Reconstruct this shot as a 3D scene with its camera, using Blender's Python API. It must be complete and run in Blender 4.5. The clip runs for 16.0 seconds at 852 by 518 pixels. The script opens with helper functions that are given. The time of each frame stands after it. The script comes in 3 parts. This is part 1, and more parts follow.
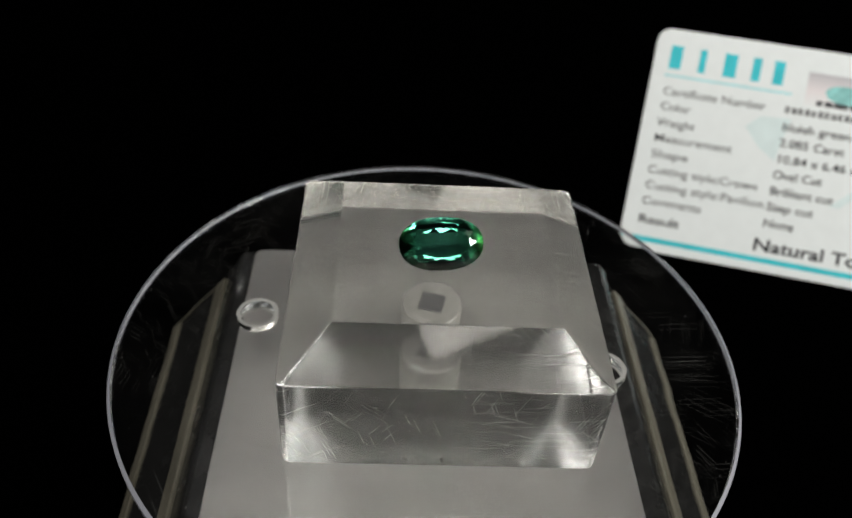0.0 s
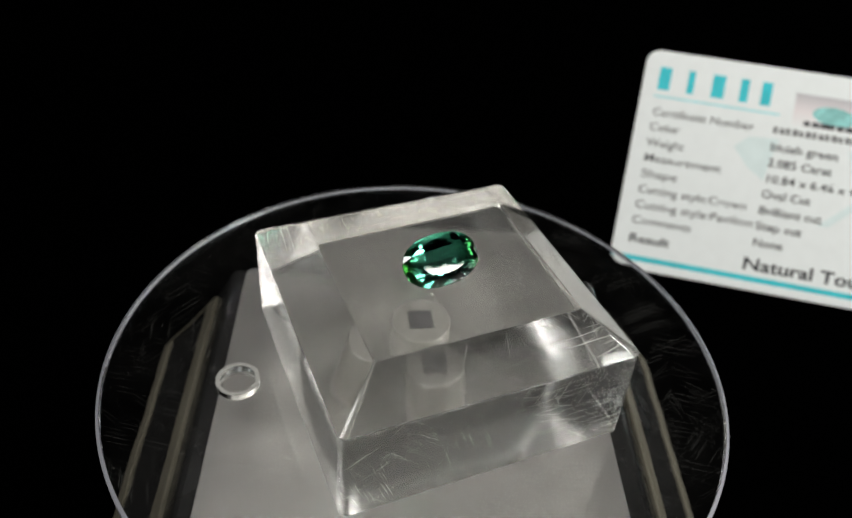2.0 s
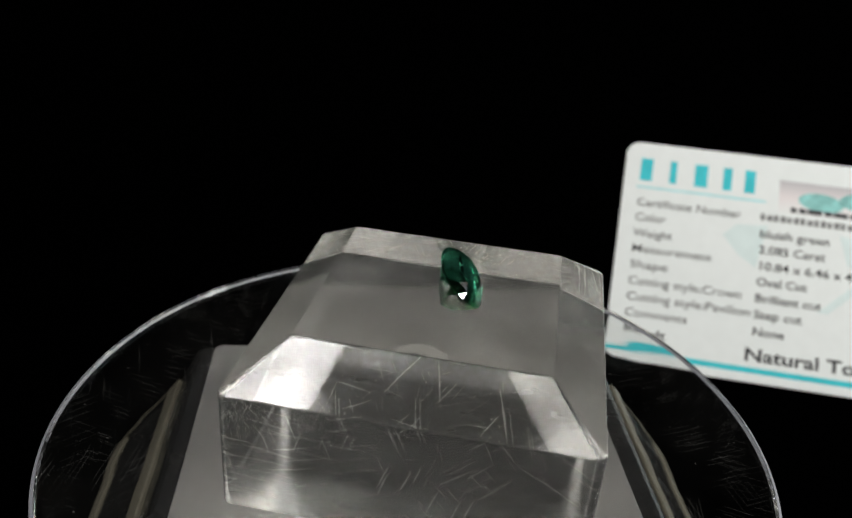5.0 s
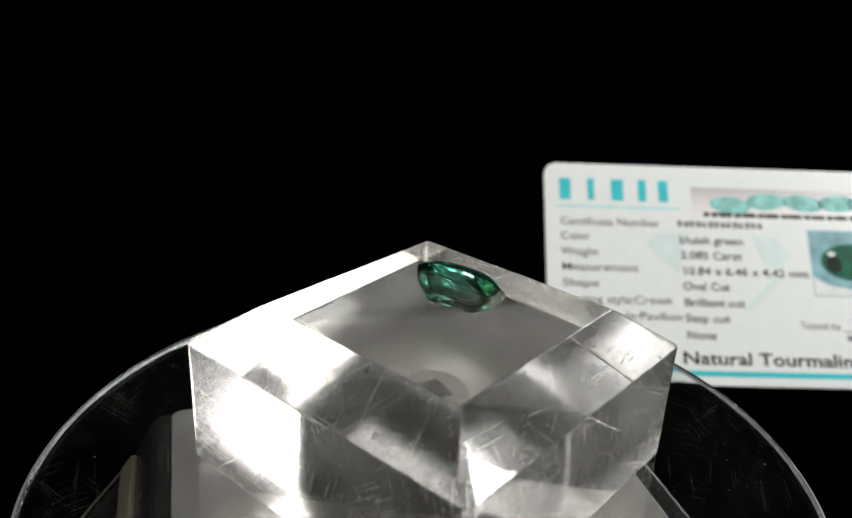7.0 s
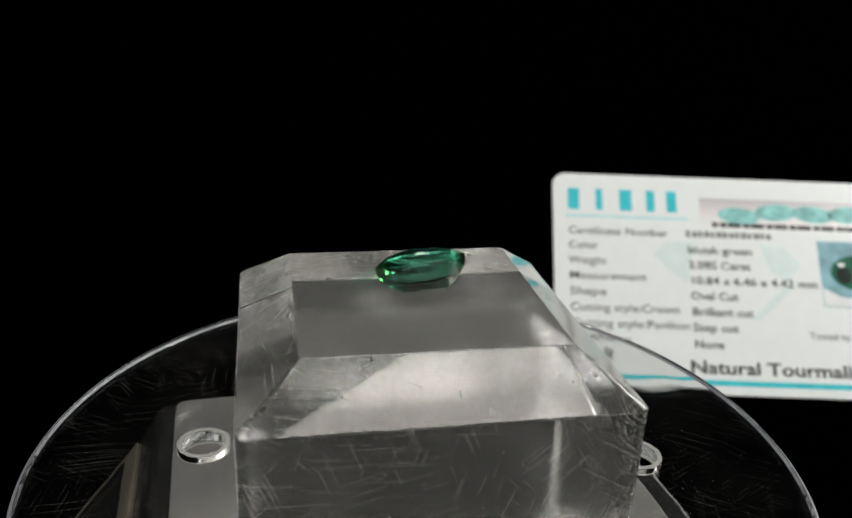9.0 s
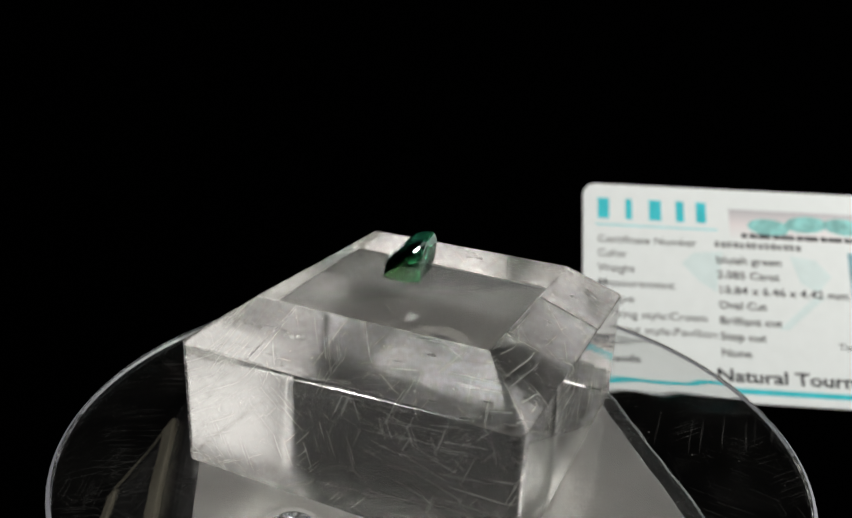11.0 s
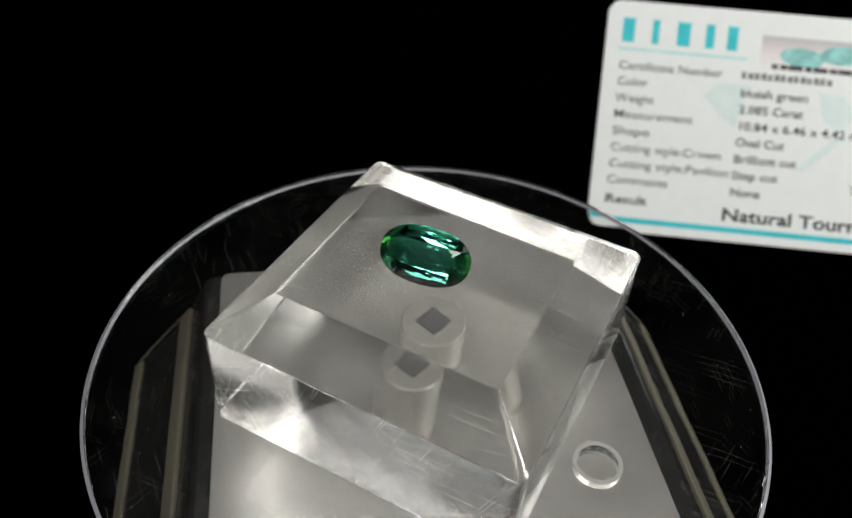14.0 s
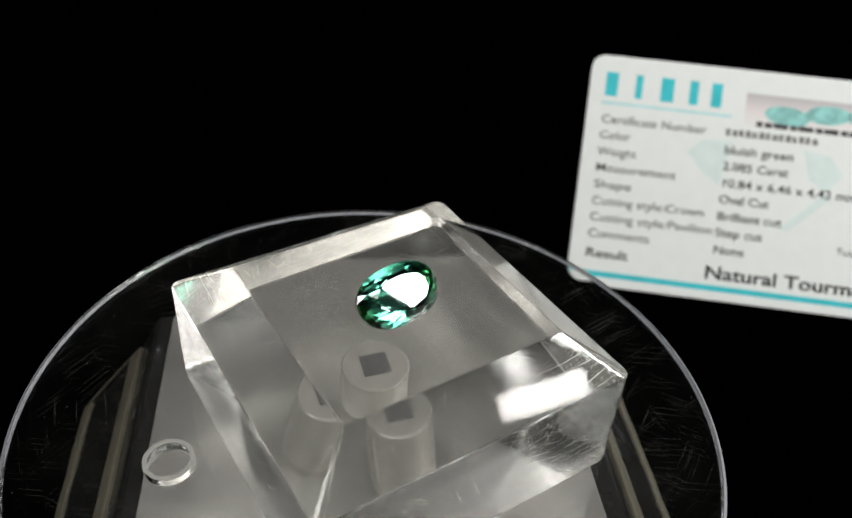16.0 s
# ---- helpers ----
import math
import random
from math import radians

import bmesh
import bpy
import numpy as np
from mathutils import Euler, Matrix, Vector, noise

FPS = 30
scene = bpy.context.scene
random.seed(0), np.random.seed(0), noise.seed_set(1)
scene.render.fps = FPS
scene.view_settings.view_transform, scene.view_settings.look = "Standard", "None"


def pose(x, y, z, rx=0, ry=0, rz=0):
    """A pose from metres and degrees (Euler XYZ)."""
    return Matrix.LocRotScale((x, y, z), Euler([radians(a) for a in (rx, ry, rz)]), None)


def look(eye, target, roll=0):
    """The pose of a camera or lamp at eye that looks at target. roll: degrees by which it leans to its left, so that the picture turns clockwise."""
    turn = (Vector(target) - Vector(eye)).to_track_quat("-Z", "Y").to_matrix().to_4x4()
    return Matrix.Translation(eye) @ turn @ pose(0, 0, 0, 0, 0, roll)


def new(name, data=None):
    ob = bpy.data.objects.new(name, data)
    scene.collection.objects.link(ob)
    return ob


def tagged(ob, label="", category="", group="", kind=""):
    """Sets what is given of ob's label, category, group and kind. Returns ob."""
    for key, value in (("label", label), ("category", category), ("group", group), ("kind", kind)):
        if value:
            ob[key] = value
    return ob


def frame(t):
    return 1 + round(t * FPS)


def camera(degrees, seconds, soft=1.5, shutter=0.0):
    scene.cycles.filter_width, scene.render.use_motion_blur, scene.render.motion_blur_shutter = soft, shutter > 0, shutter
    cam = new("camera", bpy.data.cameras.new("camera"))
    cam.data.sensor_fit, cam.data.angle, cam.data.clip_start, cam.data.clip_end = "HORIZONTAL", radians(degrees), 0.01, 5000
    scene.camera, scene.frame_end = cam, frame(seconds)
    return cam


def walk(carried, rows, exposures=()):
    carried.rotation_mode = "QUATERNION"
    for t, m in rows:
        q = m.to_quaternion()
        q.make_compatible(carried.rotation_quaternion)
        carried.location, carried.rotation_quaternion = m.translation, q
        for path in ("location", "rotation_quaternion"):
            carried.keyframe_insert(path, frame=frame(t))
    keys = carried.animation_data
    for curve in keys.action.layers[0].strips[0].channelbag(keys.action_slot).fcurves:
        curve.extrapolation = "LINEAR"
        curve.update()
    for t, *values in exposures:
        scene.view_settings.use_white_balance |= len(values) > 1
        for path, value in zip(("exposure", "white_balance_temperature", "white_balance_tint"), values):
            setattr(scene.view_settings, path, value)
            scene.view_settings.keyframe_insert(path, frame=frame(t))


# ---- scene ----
from math import cos, pi, sin

MM = 0.001
FLOOR = 38.0          # reference level above the table, mm
DECK = 37.0           # disc top above the table, mm

# ---- camera ----
cam = camera(55.0, 16.0, soft=1.5)
cam.data.dof.use_dof = True
cam.data.dof.focus_distance = 0.098
cam.data.dof.aperture_fstop = 29.0
CAMERA_ROWS = [
    (0, 9.23, -83.88, 126.66, 48.81, -3.36, 10.14),
    (0.5, 10.11, -84.78, 127.81, 49.75, -3.19, 9.87),
    (1, 8.20, -84.81, 128.62, 49.91, -3.45, 9.91),
    (1.5, 9.02, -85.04, 128.87, 49.84, -3.50, 10.12),
    (2, 10.49, -84.68, 126.78, 50.35, -3.47, 9.90),
    (2.5, 10.16, -81.54, 121.12, 51.39, -3.82, 9.71),
    (3, 13.21, -82.65, 119.48, 54.03, -3.59, 8.90),
    (3.5, 13.18, -87.53, 119.37, 56.90, -3.10, 9.20),
    (6, -1.57, -81.61, 98.72, 65.49, -3.58, 1.59),
    (6.5, -6.57, -80.90, 99.36, 67.00, -2.82, -2.44),
    (7, -9.55, -80.03, 98.23, 66.63, -2.72, -4.58),
    (7.5, -8.26, -82.49, 97.12, 67.37, -2.83, -4.10),
    (8, -7.89, -82.72, 95.71, 67.66, -2.60, -4.07),
    (8.5, -7.07, -82.93, 95.57, 67.93, -2.49, -3.59),
    (11, -1.86, -92.34, 92.86, 70.09, -2.24, 0.78),
    (11.5, -0.88, -90.07, 101.75, 64.93, -1.74, 1.81),
    (12, -1.17, -85.61, 108.76, 58.60, -1.29, 2.63),
    (12.5, -1.60, -80.85, 116.93, 53.96, -2.15, 2.67),
    (13, -3.06, -79.76, 121.42, 50.38, -2.72, 2.33),
    (13.5, -4.04, -78.85, 122.89, 49.19, -2.98, 1.98),
    (14, -1.51, -74.89, 122.86, 47.94, -2.89, 2.64),
    (14.5, -1.86, -74.09, 122.22, 47.94, -3.35, 3.08),
    (15, -1.56, -74.32, 121.54, 48.41, -3.63, 3.68),
    (15.5, -0.23, -74.80, 121.92, 48.98, -3.39, 3.90),
    (16, 7.69, -73.24, 119.41, 52.00, -3.51, 4.55)]
walk(cam, [(t, pose(x * MM, y * MM, z * MM, rx, ry, rz)) for t, x, y, z, rx, ry, rz in CAMERA_ROWS])

# ---- light: desk lamps in a dark room, one of them with a second narrow strip, and an added fill ----
world = bpy.data.worlds.new("dark_room")
world.use_nodes = True
world.node_tree.nodes["Background"].inputs[0].default_value = (0.9, 0.95, 1.0, 1)
world.node_tree.nodes["Background"].inputs[1].default_value = 0.002
scene.world = world


def panel_light(name, azimuth, elevation, dist, sx, sy, watts, colour, roll=0):
    data = bpy.data.lights.new(name, "AREA")
    data.shape, data.size, data.size_y = "RECTANGLE", sx, sy
    data.energy, data.color = watts, colour
    a, e = radians(azimuth), radians(elevation)
    eye = (dist * cos(e) * cos(a), dist * cos(e) * sin(a), 0.052 + dist * sin(e))
    ob = new(name, data)
    ob.matrix_world = look(eye, (0, 0, 0.052), roll)
    return ob


panel_light("lamp_right", 0.3, 35.5, 0.36, 0.057, 0.09, 0.84, (0.99, 0.965, 0.91))
panel_light("lamp_right_strip", -11.5, 38.8, 0.36, 0.048, 0.014, 0.06, (0.99, 0.965, 0.91), -38)
panel_light("lamp_left", -143.6, 59.2, 0.36, 0.125, 0.09, 0.64, (1.0, 0.97, 0.93), 27)
panel_light("lamp_front", -52, 66, 0.36, 0.15, 0.10, 0.33, (1.0, 0.96, 0.87))
# Added dim fill, no lamp there: brightens the block's left faces.
panel_light("fill_back", 24, 36, 0.36, 0.12, 0.17, 0.06, (1.0, 0.97, 0.93))

# ---- materials ----


class Mat:
    """A node material with its Principled shader at hand."""

    def __init__(self, name, colour=(0.8, 0.8, 0.8), rough=0.5, metal=0.0, ior=1.5, trans=0.0):
        self.m = bpy.data.materials.new(name)
        self.m.use_nodes = True
        self.t = self.m.node_tree
        self.p = self.t.nodes["Principled BSDF"]
        self.out = self.t.nodes["Material Output"]
        self.set("Base Color", (*colour, 1)), self.set("Roughness", rough), self.set("Metallic", metal)
        self.set("IOR", ior), self.set("Transmission Weight", trans)
        self.tc = None

    def set(self, key, value):
        self.p.inputs[key].default_value = value
        return self

    def node(self, kind, **values):
        n = self.t.nodes.new(kind)
        for k, v in values.items():
            n.inputs[k].default_value = v
        return n

    def link(self, a, b):
        self.t.links.new(a, b)

    def coords(self, scale=(1, 1, 1), rot=(0, 0, 0)):
        if self.tc is None:
            self.tc = self.t.nodes.new("ShaderNodeTexCoord")
        mp = self.node("ShaderNodeMapping")
        mp.inputs["Scale"].default_value = scale
        mp.inputs["Rotation"].default_value = [radians(a) for a in rot]
        self.link(self.tc.outputs["Object"], mp.inputs["Vector"])
        return mp.outputs["Vector"]

    def noise(self, scale, stretch=(1, 1, 1), rot=(0, 0, 0), detail=4.0, rough=0.55):
        n = self.node("ShaderNodeTexNoise", Scale=scale, Detail=detail, Roughness=rough)
        self.link(self.coords(stretch, rot), n.inputs["Vector"])
        return n.outputs["Fac"]

    def ramp(self, fac, stops):
        r = self.t.nodes.new("ShaderNodeValToRGB")
        while len(r.color_ramp.elements) < len(stops):
            r.color_ramp.elements.new(0.5)
        for e, (pos, v) in zip(r.color_ramp.elements, stops):
            e.position, e.color = pos, (v if isinstance(v, tuple) else (v, v, v, 1))
        self.link(fac, r.inputs["Fac"])
        return r.outputs["Color"]

    def maths(self, op, a, b=None, clamp=False):
        n = self.t.nodes.new("ShaderNodeMath")
        n.operation, n.use_clamp = op, clamp
        for i, v in enumerate((a, b)):
            if v is None:
                continue
            if isinstance(v, (int, float)):
                n.inputs[i].default_value = v
            else:
                self.link(v, n.inputs[i])
        return n.outputs[0]

    def bump(self, height, strength, dist=0.0001):
        b = self.node("ShaderNodeBump", Strength=strength, Distance=dist)
        self.link(height, b.inputs["Height"])
        self.link(b.outputs["Normal"], self.p.inputs["Normal"])
        return b.outputs["Normal"]

    def scratches(self, specs, plane="xy"):
        """Hair-thin scratches in a plane: very long thin cells, one streak in each, slightly bent and gathered in patches."""
        base, total = self.coords(), None
        across, up = {"xy": (Vector((1, 0, 0)), Vector((0, 1, 0))), "xz": (Vector((1, 0, 0)), Vector((0, 0, 1))),
                      "yz": (Vector((0, 1, 0)), Vector((0, 0, 1)))}[plane]
        bend = self.maths("MULTIPLY", self.maths("SUBTRACT", self.noise(130, detail=1.0), 0.5), 0.0008)
        patch = self.ramp(self.noise(190, detail=3.0), [(0.34, 0.35), (0.6, 1.0)])
        for k, (length, gap, degrees, reach) in enumerate(specs):
            a = radians(degrees)
            d, e = across * cos(a) + up * sin(a), up * cos(a) - across * sin(a)
            xyz = self.t.nodes.new("ShaderNodeCombineXYZ")
            for slot, axis, size in ((0, d, length * MM), (1, e, gap * MM)):
                dot = self.t.nodes.new("ShaderNodeVectorMath")
                dot.operation = "DOT_PRODUCT"
                self.link(base, dot.inputs[0])
                dot.inputs[1].default_value = axis
                value = dot.outputs["Value"]
                if slot:
                    value = self.maths("ADD", value, bend)
                self.link(self.maths("ADD", self.maths("DIVIDE", value, size), 3.7 * k + 0.4), xyz.inputs[slot])
            v = self.node("ShaderNodeTexVoronoi", Scale=1.0)
            v.voronoi_dimensions, v.feature = "2D", "F1"
            self.link(xyz.outputs[0], v.inputs["Vector"])
            rgb = self.t.nodes.new("ShaderNodeSeparateColor")
            self.link(v.outputs["Color"], rgb.inputs[0])
            far = self.maths("MULTIPLY", self.maths("MULTIPLY", rgb.outputs[0], rgb.outputs[0]), reach)
            line = self.maths("LESS_THAN", v.outputs["Distance"], far)
            line = self.maths("MULTIPLY", line, self.maths("ADD", self.maths("MULTIPLY", rgb.outputs[1], 0.8), 0.2))
            total = line if total is None else self.maths("MAXIMUM", total, line)
        return self.maths("MULTIPLY", total, patch)

    def specks(self, scale, reach):
        """Fine dust and pits: one small dot in a cell, of uneven size, gathered in patches."""
        v = self.node("ShaderNodeTexVoronoi", Scale=scale)
        self.link(self.coords(), v.inputs["Vector"])
        rgb = self.t.nodes.new("ShaderNodeSeparateColor")
        self.link(v.outputs["Color"], rgb.inputs[0])
        dot = self.maths("LESS_THAN", v.outputs["Distance"], self.maths("MULTIPLY", self.maths("POWER", rgb.outputs[0], 3.0), reach * 2))
        return self.maths("MULTIPLY", dot, self.ramp(self.noise(240, detail=3.0), [(0.4, 0.1), (0.65, 1.0)]))

    def film(self, fac, colour=(0.8, 0.8, 0.78), rough=0.6):
        """Dust, haze and scratches that scatter light on a clear surface, by the mask fac."""
        d0 = self.t.nodes.new("ShaderNodeBsdfDiffuse")
        d1 = self.t.nodes.new("ShaderNodeBsdfTranslucent")
        d0.inputs["Color"].default_value = d1.inputs["Color"].default_value = (*colour, 1)
        d = self.t.nodes.new("ShaderNodeMixShader")
        self.link(d0.outputs[0], d.inputs[1])
        self.link(d1.outputs[0], d.inputs[2])
        mix = self.t.nodes.new("ShaderNodeMixShader")
        self.link(fac, mix.inputs[0])
        self.link(self.p.outputs[0], mix.inputs[1])
        self.link(d.outputs[0], mix.inputs[2])
        self.link(mix.outputs[0], self.out.inputs["Surface"])


def acrylic(name, haze, scratch, specs, plane="xy", rough=0.015, tint=(0.985, 0.985, 0.965)):
    m = Mat(name, tint, rough, ior=1.49, trans=1.0)
    smear = m.ramp(m.noise(110, detail=5.0), [(0.3, 0.3), (0.72, 1.0)])
    wipe = m.ramp(m.noise(380, (1, 0.45, 1), (0, 0, 33), detail=9.0, rough=0.68), [(0.36, 0.05), (0.52, 0.6), (0.68, 2.6)])
    haze_mask = m.maths("MULTIPLY", m.maths("MULTIPLY", smear, wipe), haze)
    lines = m.maths("MULTIPLY", m.maths("MAXIMUM", m.scratches(specs, plane), m.specks(1900, 0.08)), scratch)
    m.film(m.maths("ADD", haze_mask, lines, clamp=True), (0.8, 0.8, 0.77))
    m.bump(m.noise(60, detail=2.0), 0.05, 0.0002)
    return m.m


scene.cycles.caustics_refractive = False
scene.cycles.max_bounces, scene.cycles.transmission_bounces, scene.cycles.glossy_bounces, scene.cycles.diffuse_bounces = 24, 24, 24, 4
SIDE_LINES = [(42, 0.24, 6, 0.092), (32, 0.22, -17, 0.092), (46, 0.26, 29, 0.084), (24, 0.21, -41, 0.092), (28, 0.25, 68, 0.084), (22, 0.25, -72, 0.084),
              (64, 0.29, 2, 0.092), (18, 0.21, 48, 0.086)]
TOP_LINES = [(40, 0.38, 20, 0.065), (30, 0.34, 115, 0.065), (48, 0.42, -40, 0.06), (26, 0.36, 78, 0.06)]
M_BLOCK = acrylic("polished_acrylic", 0.055, 0.8, TOP_LINES)
M_SIDE = acrylic("satin_acrylic", 0.018, 1.0, SIDE_LINES, "xz", rough=0.05)
M_SIDE_B = acrylic("satin_acrylic", 0.018, 1.0, SIDE_LINES, "yz", rough=0.05)
M_SLANT = acrylic("polished_slant_acrylic", 0.016, 0.85, SIDE_LINES, "xz", rough=0.03)
M_SLANT_B = acrylic("polished_slant_acrylic", 0.016, 0.85, SIDE_LINES, "yz", rough=0.03)
M_WORN = acrylic("worn_acrylic_edge", 0.03, 0.5, SIDE_LINES, "xz", rough=0.2)
M_BOTTOM = acrylic("sawn_acrylic", 0.020, 0.12, TOP_LINES, rough=0.16)


def clear_sheet(name, haze, scratch, specs):
    """A thin clear sheet: see-through, with a gloss that follows Fresnel, and a film of dust and scratches."""
    m = Mat(name)
    m.t.nodes.remove(m.p)
    see = m.t.nodes.new("ShaderNodeBsdfTransparent")
    see.inputs["Color"].default_value = (0.95, 0.965, 0.96, 1)
    gloss = m.node("ShaderNodeBsdfGlossy", Roughness=0.03)
    lw = m.node("ShaderNodeLayerWeight", Blend=0.5)
    fres = m.maths("ADD", m.maths("MULTIPLY", m.maths("POWER", lw.outputs["Facing"], 5.0), 0.9), 0.035)
    m.p = m.t.nodes.new("ShaderNodeMixShader")
    m.link(fres, m.p.inputs[0])
    m.link(see.outputs[0], m.p.inputs[1])
    m.link(gloss.outputs[0], m.p.inputs[2])
    smear = m.maths("MULTIPLY", m.ramp(m.noise(60, detail=6.0), [(0.35, 0.1), (0.75, 1.0)]), haze)
    m.film(m.maths("ADD", smear, m.maths("MULTIPLY", m.scratches(specs), scratch), clamp=True))
    return m.m


DISC_LINES = [(40, 0.36, 26, 0.08), (30, 0.34, 121, 0.08), (36, 0.40, -35, 0.075), (26, 0.36, 79, 0.075), (52, 0.42, 5, 0.08)]


def disc_acrylic():
    """Clear cast sheet, slightly wavy, dusty and scratched."""
    k = Mat("clear_acrylic_disc", (0.975, 0.985, 0.98), 0.0, ior=1.49, trans=1.0)
    smear = k.maths("MULTIPLY", k.ramp(k.noise(60, detail=6.0), [(0.35, 0.1), (0.75, 1.0)]), 0.003)
    k.film(k.maths("ADD", k.maths("ADD", smear, k.maths("MULTIPLY", k.specks(700, 0.05), 0.25)), k.maths("MULTIPLY", k.scratches(DISC_LINES), 0.11), clamp=True))
    k.bump(k.noise(95, detail=1.0), 0.25, 0.0004)
    return k.m


M_DISC = disc_acrylic()

m = Mat("frosted_cut_edge", (0.36, 0.37, 0.42), 0.45, ior=1.49, trans=0.12)
m.bump(m.noise(900), 0.5, 0.0002)
M_FROST = m.m

m = Mat("rough_sawn_hole", (0.27, 0.27, 0.26), 0.6)
m.bump(m.noise(700), 0.8, 0.0003)
M_HOLE = m.m
M_WALL = clear_sheet("cloudy_hole_wall", 0.30, 0.2, TOP_LINES)

m = Mat("black_velvet", (0.0006, 0.0006, 0.0007), 1.0)
m.set("Specular IOR Level", 0.0)
m.link(m.ramp(m.noise(900, detail=6.0), [(0.3, (0.0001, 0.0001, 0.00012, 1)), (0.7, (0.0003, 0.0003, 0.00033, 1))]), m.p.inputs["Base Color"])
M_VELVET = m.m

m = Mat("dark_room_paint", (0.01, 0.01, 0.011), 0.9)
m.link(m.ramp(m.noise(3, detail=5.0), [(0.3, (0.008, 0.008, 0.009, 1)), (0.7, (0.014, 0.014, 0.015, 1))]), m.p.inputs["Base Color"])
M_ROOM = m.m


m = Mat("satin_aluminium", (0.8, 0.81, 0.8), 0.42, metal=0.88)
m.link(m.ramp(m.noise(70, detail=5.0), [(0.3, (0.43, 0.426, 0.414, 1)), (0.7, (0.54, 0.535, 0.52, 1))]), m.p.inputs["Base Color"])
m.link(m.ramp(m.noise(45, (1, 0.6, 1), detail=5.0), [(0.3, 0.31), (0.7, 0.37)]), m.p.inputs["Roughness"])
m.bump(m.noise(1500), 0.08, 0.00003)
M_GREY = m.m

m = Mat("black_gloss_plastic", (0.012, 0.012, 0.012), 0.22)
m.link(m.ramp(m.noise(160, detail=5.0), [(0.35, 0.18), (0.7, 0.32)]), m.p.inputs["Roughness"])
M_BLACK = m.m

# Colour of the highlights that the base's black edges catch.
m = Mat("olive_edge_highlight", (0.09, 0.088, 0.07), 0.4)
m.link(m.ramp(m.noise(90, (1, 0.2, 1), detail=5.0), [(0.3, (0.08, 0.074, 0.056, 1)), (0.7, (0.15, 0.139, 0.11, 1))]), m.p.inputs["Base Color"])
M_EDGE_SHINE = m.m

m = Mat("hub_plastic", (0.2, 0.2, 0.19), 0.3)
m.link(m.ramp(m.noise(400), [(0.3, (0.22, 0.215, 0.205, 1)), (0.7, (0.28, 0.275, 0.26, 1))]), m.p.inputs["Base Color"])
M_HUB = m.m
m = Mat("dark_shaft", (0.07, 0.07, 0.074), 0.4)
m.bump(m.noise(1200), 0.2, 0.00005)
M_SHAFT = m.m



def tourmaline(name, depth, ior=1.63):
    """Bluish green; the ends' darker, yellower colour stands for absorption along the stone."""
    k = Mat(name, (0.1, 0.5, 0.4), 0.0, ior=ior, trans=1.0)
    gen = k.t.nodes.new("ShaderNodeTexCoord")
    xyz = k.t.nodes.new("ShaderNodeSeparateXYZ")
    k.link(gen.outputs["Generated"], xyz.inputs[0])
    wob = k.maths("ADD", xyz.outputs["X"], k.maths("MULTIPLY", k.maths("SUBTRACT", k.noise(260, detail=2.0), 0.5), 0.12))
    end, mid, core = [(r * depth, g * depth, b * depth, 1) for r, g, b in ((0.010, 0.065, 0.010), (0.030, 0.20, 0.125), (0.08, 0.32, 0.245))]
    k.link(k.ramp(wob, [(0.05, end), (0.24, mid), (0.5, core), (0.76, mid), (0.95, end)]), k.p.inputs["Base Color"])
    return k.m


# Crown lightened, pavilion and keel darkened: their shade is put into the colour.
M_GEM_KEEL = tourmaline("shaded_keel_tourmaline", 0.45, 1.38)
M_GEM, M_GEM_LOW = tourmaline("green_tourmaline", 1.6), tourmaline("shaded_green_tourmaline", 0.85)


def ink(name, colour, rough=0.35, var=0.08):
    k = Mat(name, colour, rough)
    k.set("Specular IOR Level", 0.08)
    lo = tuple(v * (1 - var) for v in colour) + (1,)
    hi = tuple(min(1, v * (1 + var)) for v in colour) + (1,)
    k.link(k.ramp(k.noise(300), [(0.35, lo), (0.65, hi)]), k.p.inputs["Base Color"])
    return k.m


M_CARD = ink("white_card_plastic", (0.755, 0.795, 0.805), 0.3, 0.015)
M_TEAL = ink("teal_ink", (0.05, 0.52, 0.60))
M_TEAL_PALE = ink("pale_teal_ink", (0.36, 0.70, 0.74))
M_WATER = ink("watermark_ink", (0.66, 0.765, 0.775), 0.3, 0.03)
M_TEXT = ink("dark_grey_ink", (0.03, 0.032, 0.035))
M_TEXT_SOFT = ink("grey_ink", (0.07, 0.073, 0.078))
M_FAINT = ink("faint_grey_ink", (0.2, 0.205, 0.21))
M_STONES = ink("printed_teal_stones", (0.26, 0.55, 0.54), 0.35, 0.25)
M_PHOTO_BG = ink("photo_blue", (0.22, 0.40, 0.46), 0.3, 0.2)
M_PHOTO_WHITE = ink("photo_white", (0.72, 0.76, 0.77), 0.3, 0.05)
M_PHOTO_GREEN = ink("photo_green", (0.003, 0.10, 0.055), 0.3, 0.3)
M_PHOTO_DARK = ink("photo_dark_green", (0.003, 0.010, 0.008), 0.3, 0.3)
M_SIGN = ink("blue_pen", (0.18, 0.24, 0.5))

m = Mat("printed_header_fade", (0.6, 0.6, 0.6), 0.35)
sep = m.t.nodes.new("ShaderNodeSeparateXYZ")
m.link(m.coords((1, 1, 1)), sep.inputs[0])
fade = m.maths("ADD", m.maths("MULTIPLY", sep.outputs["Y"], -110.0), -0.55)
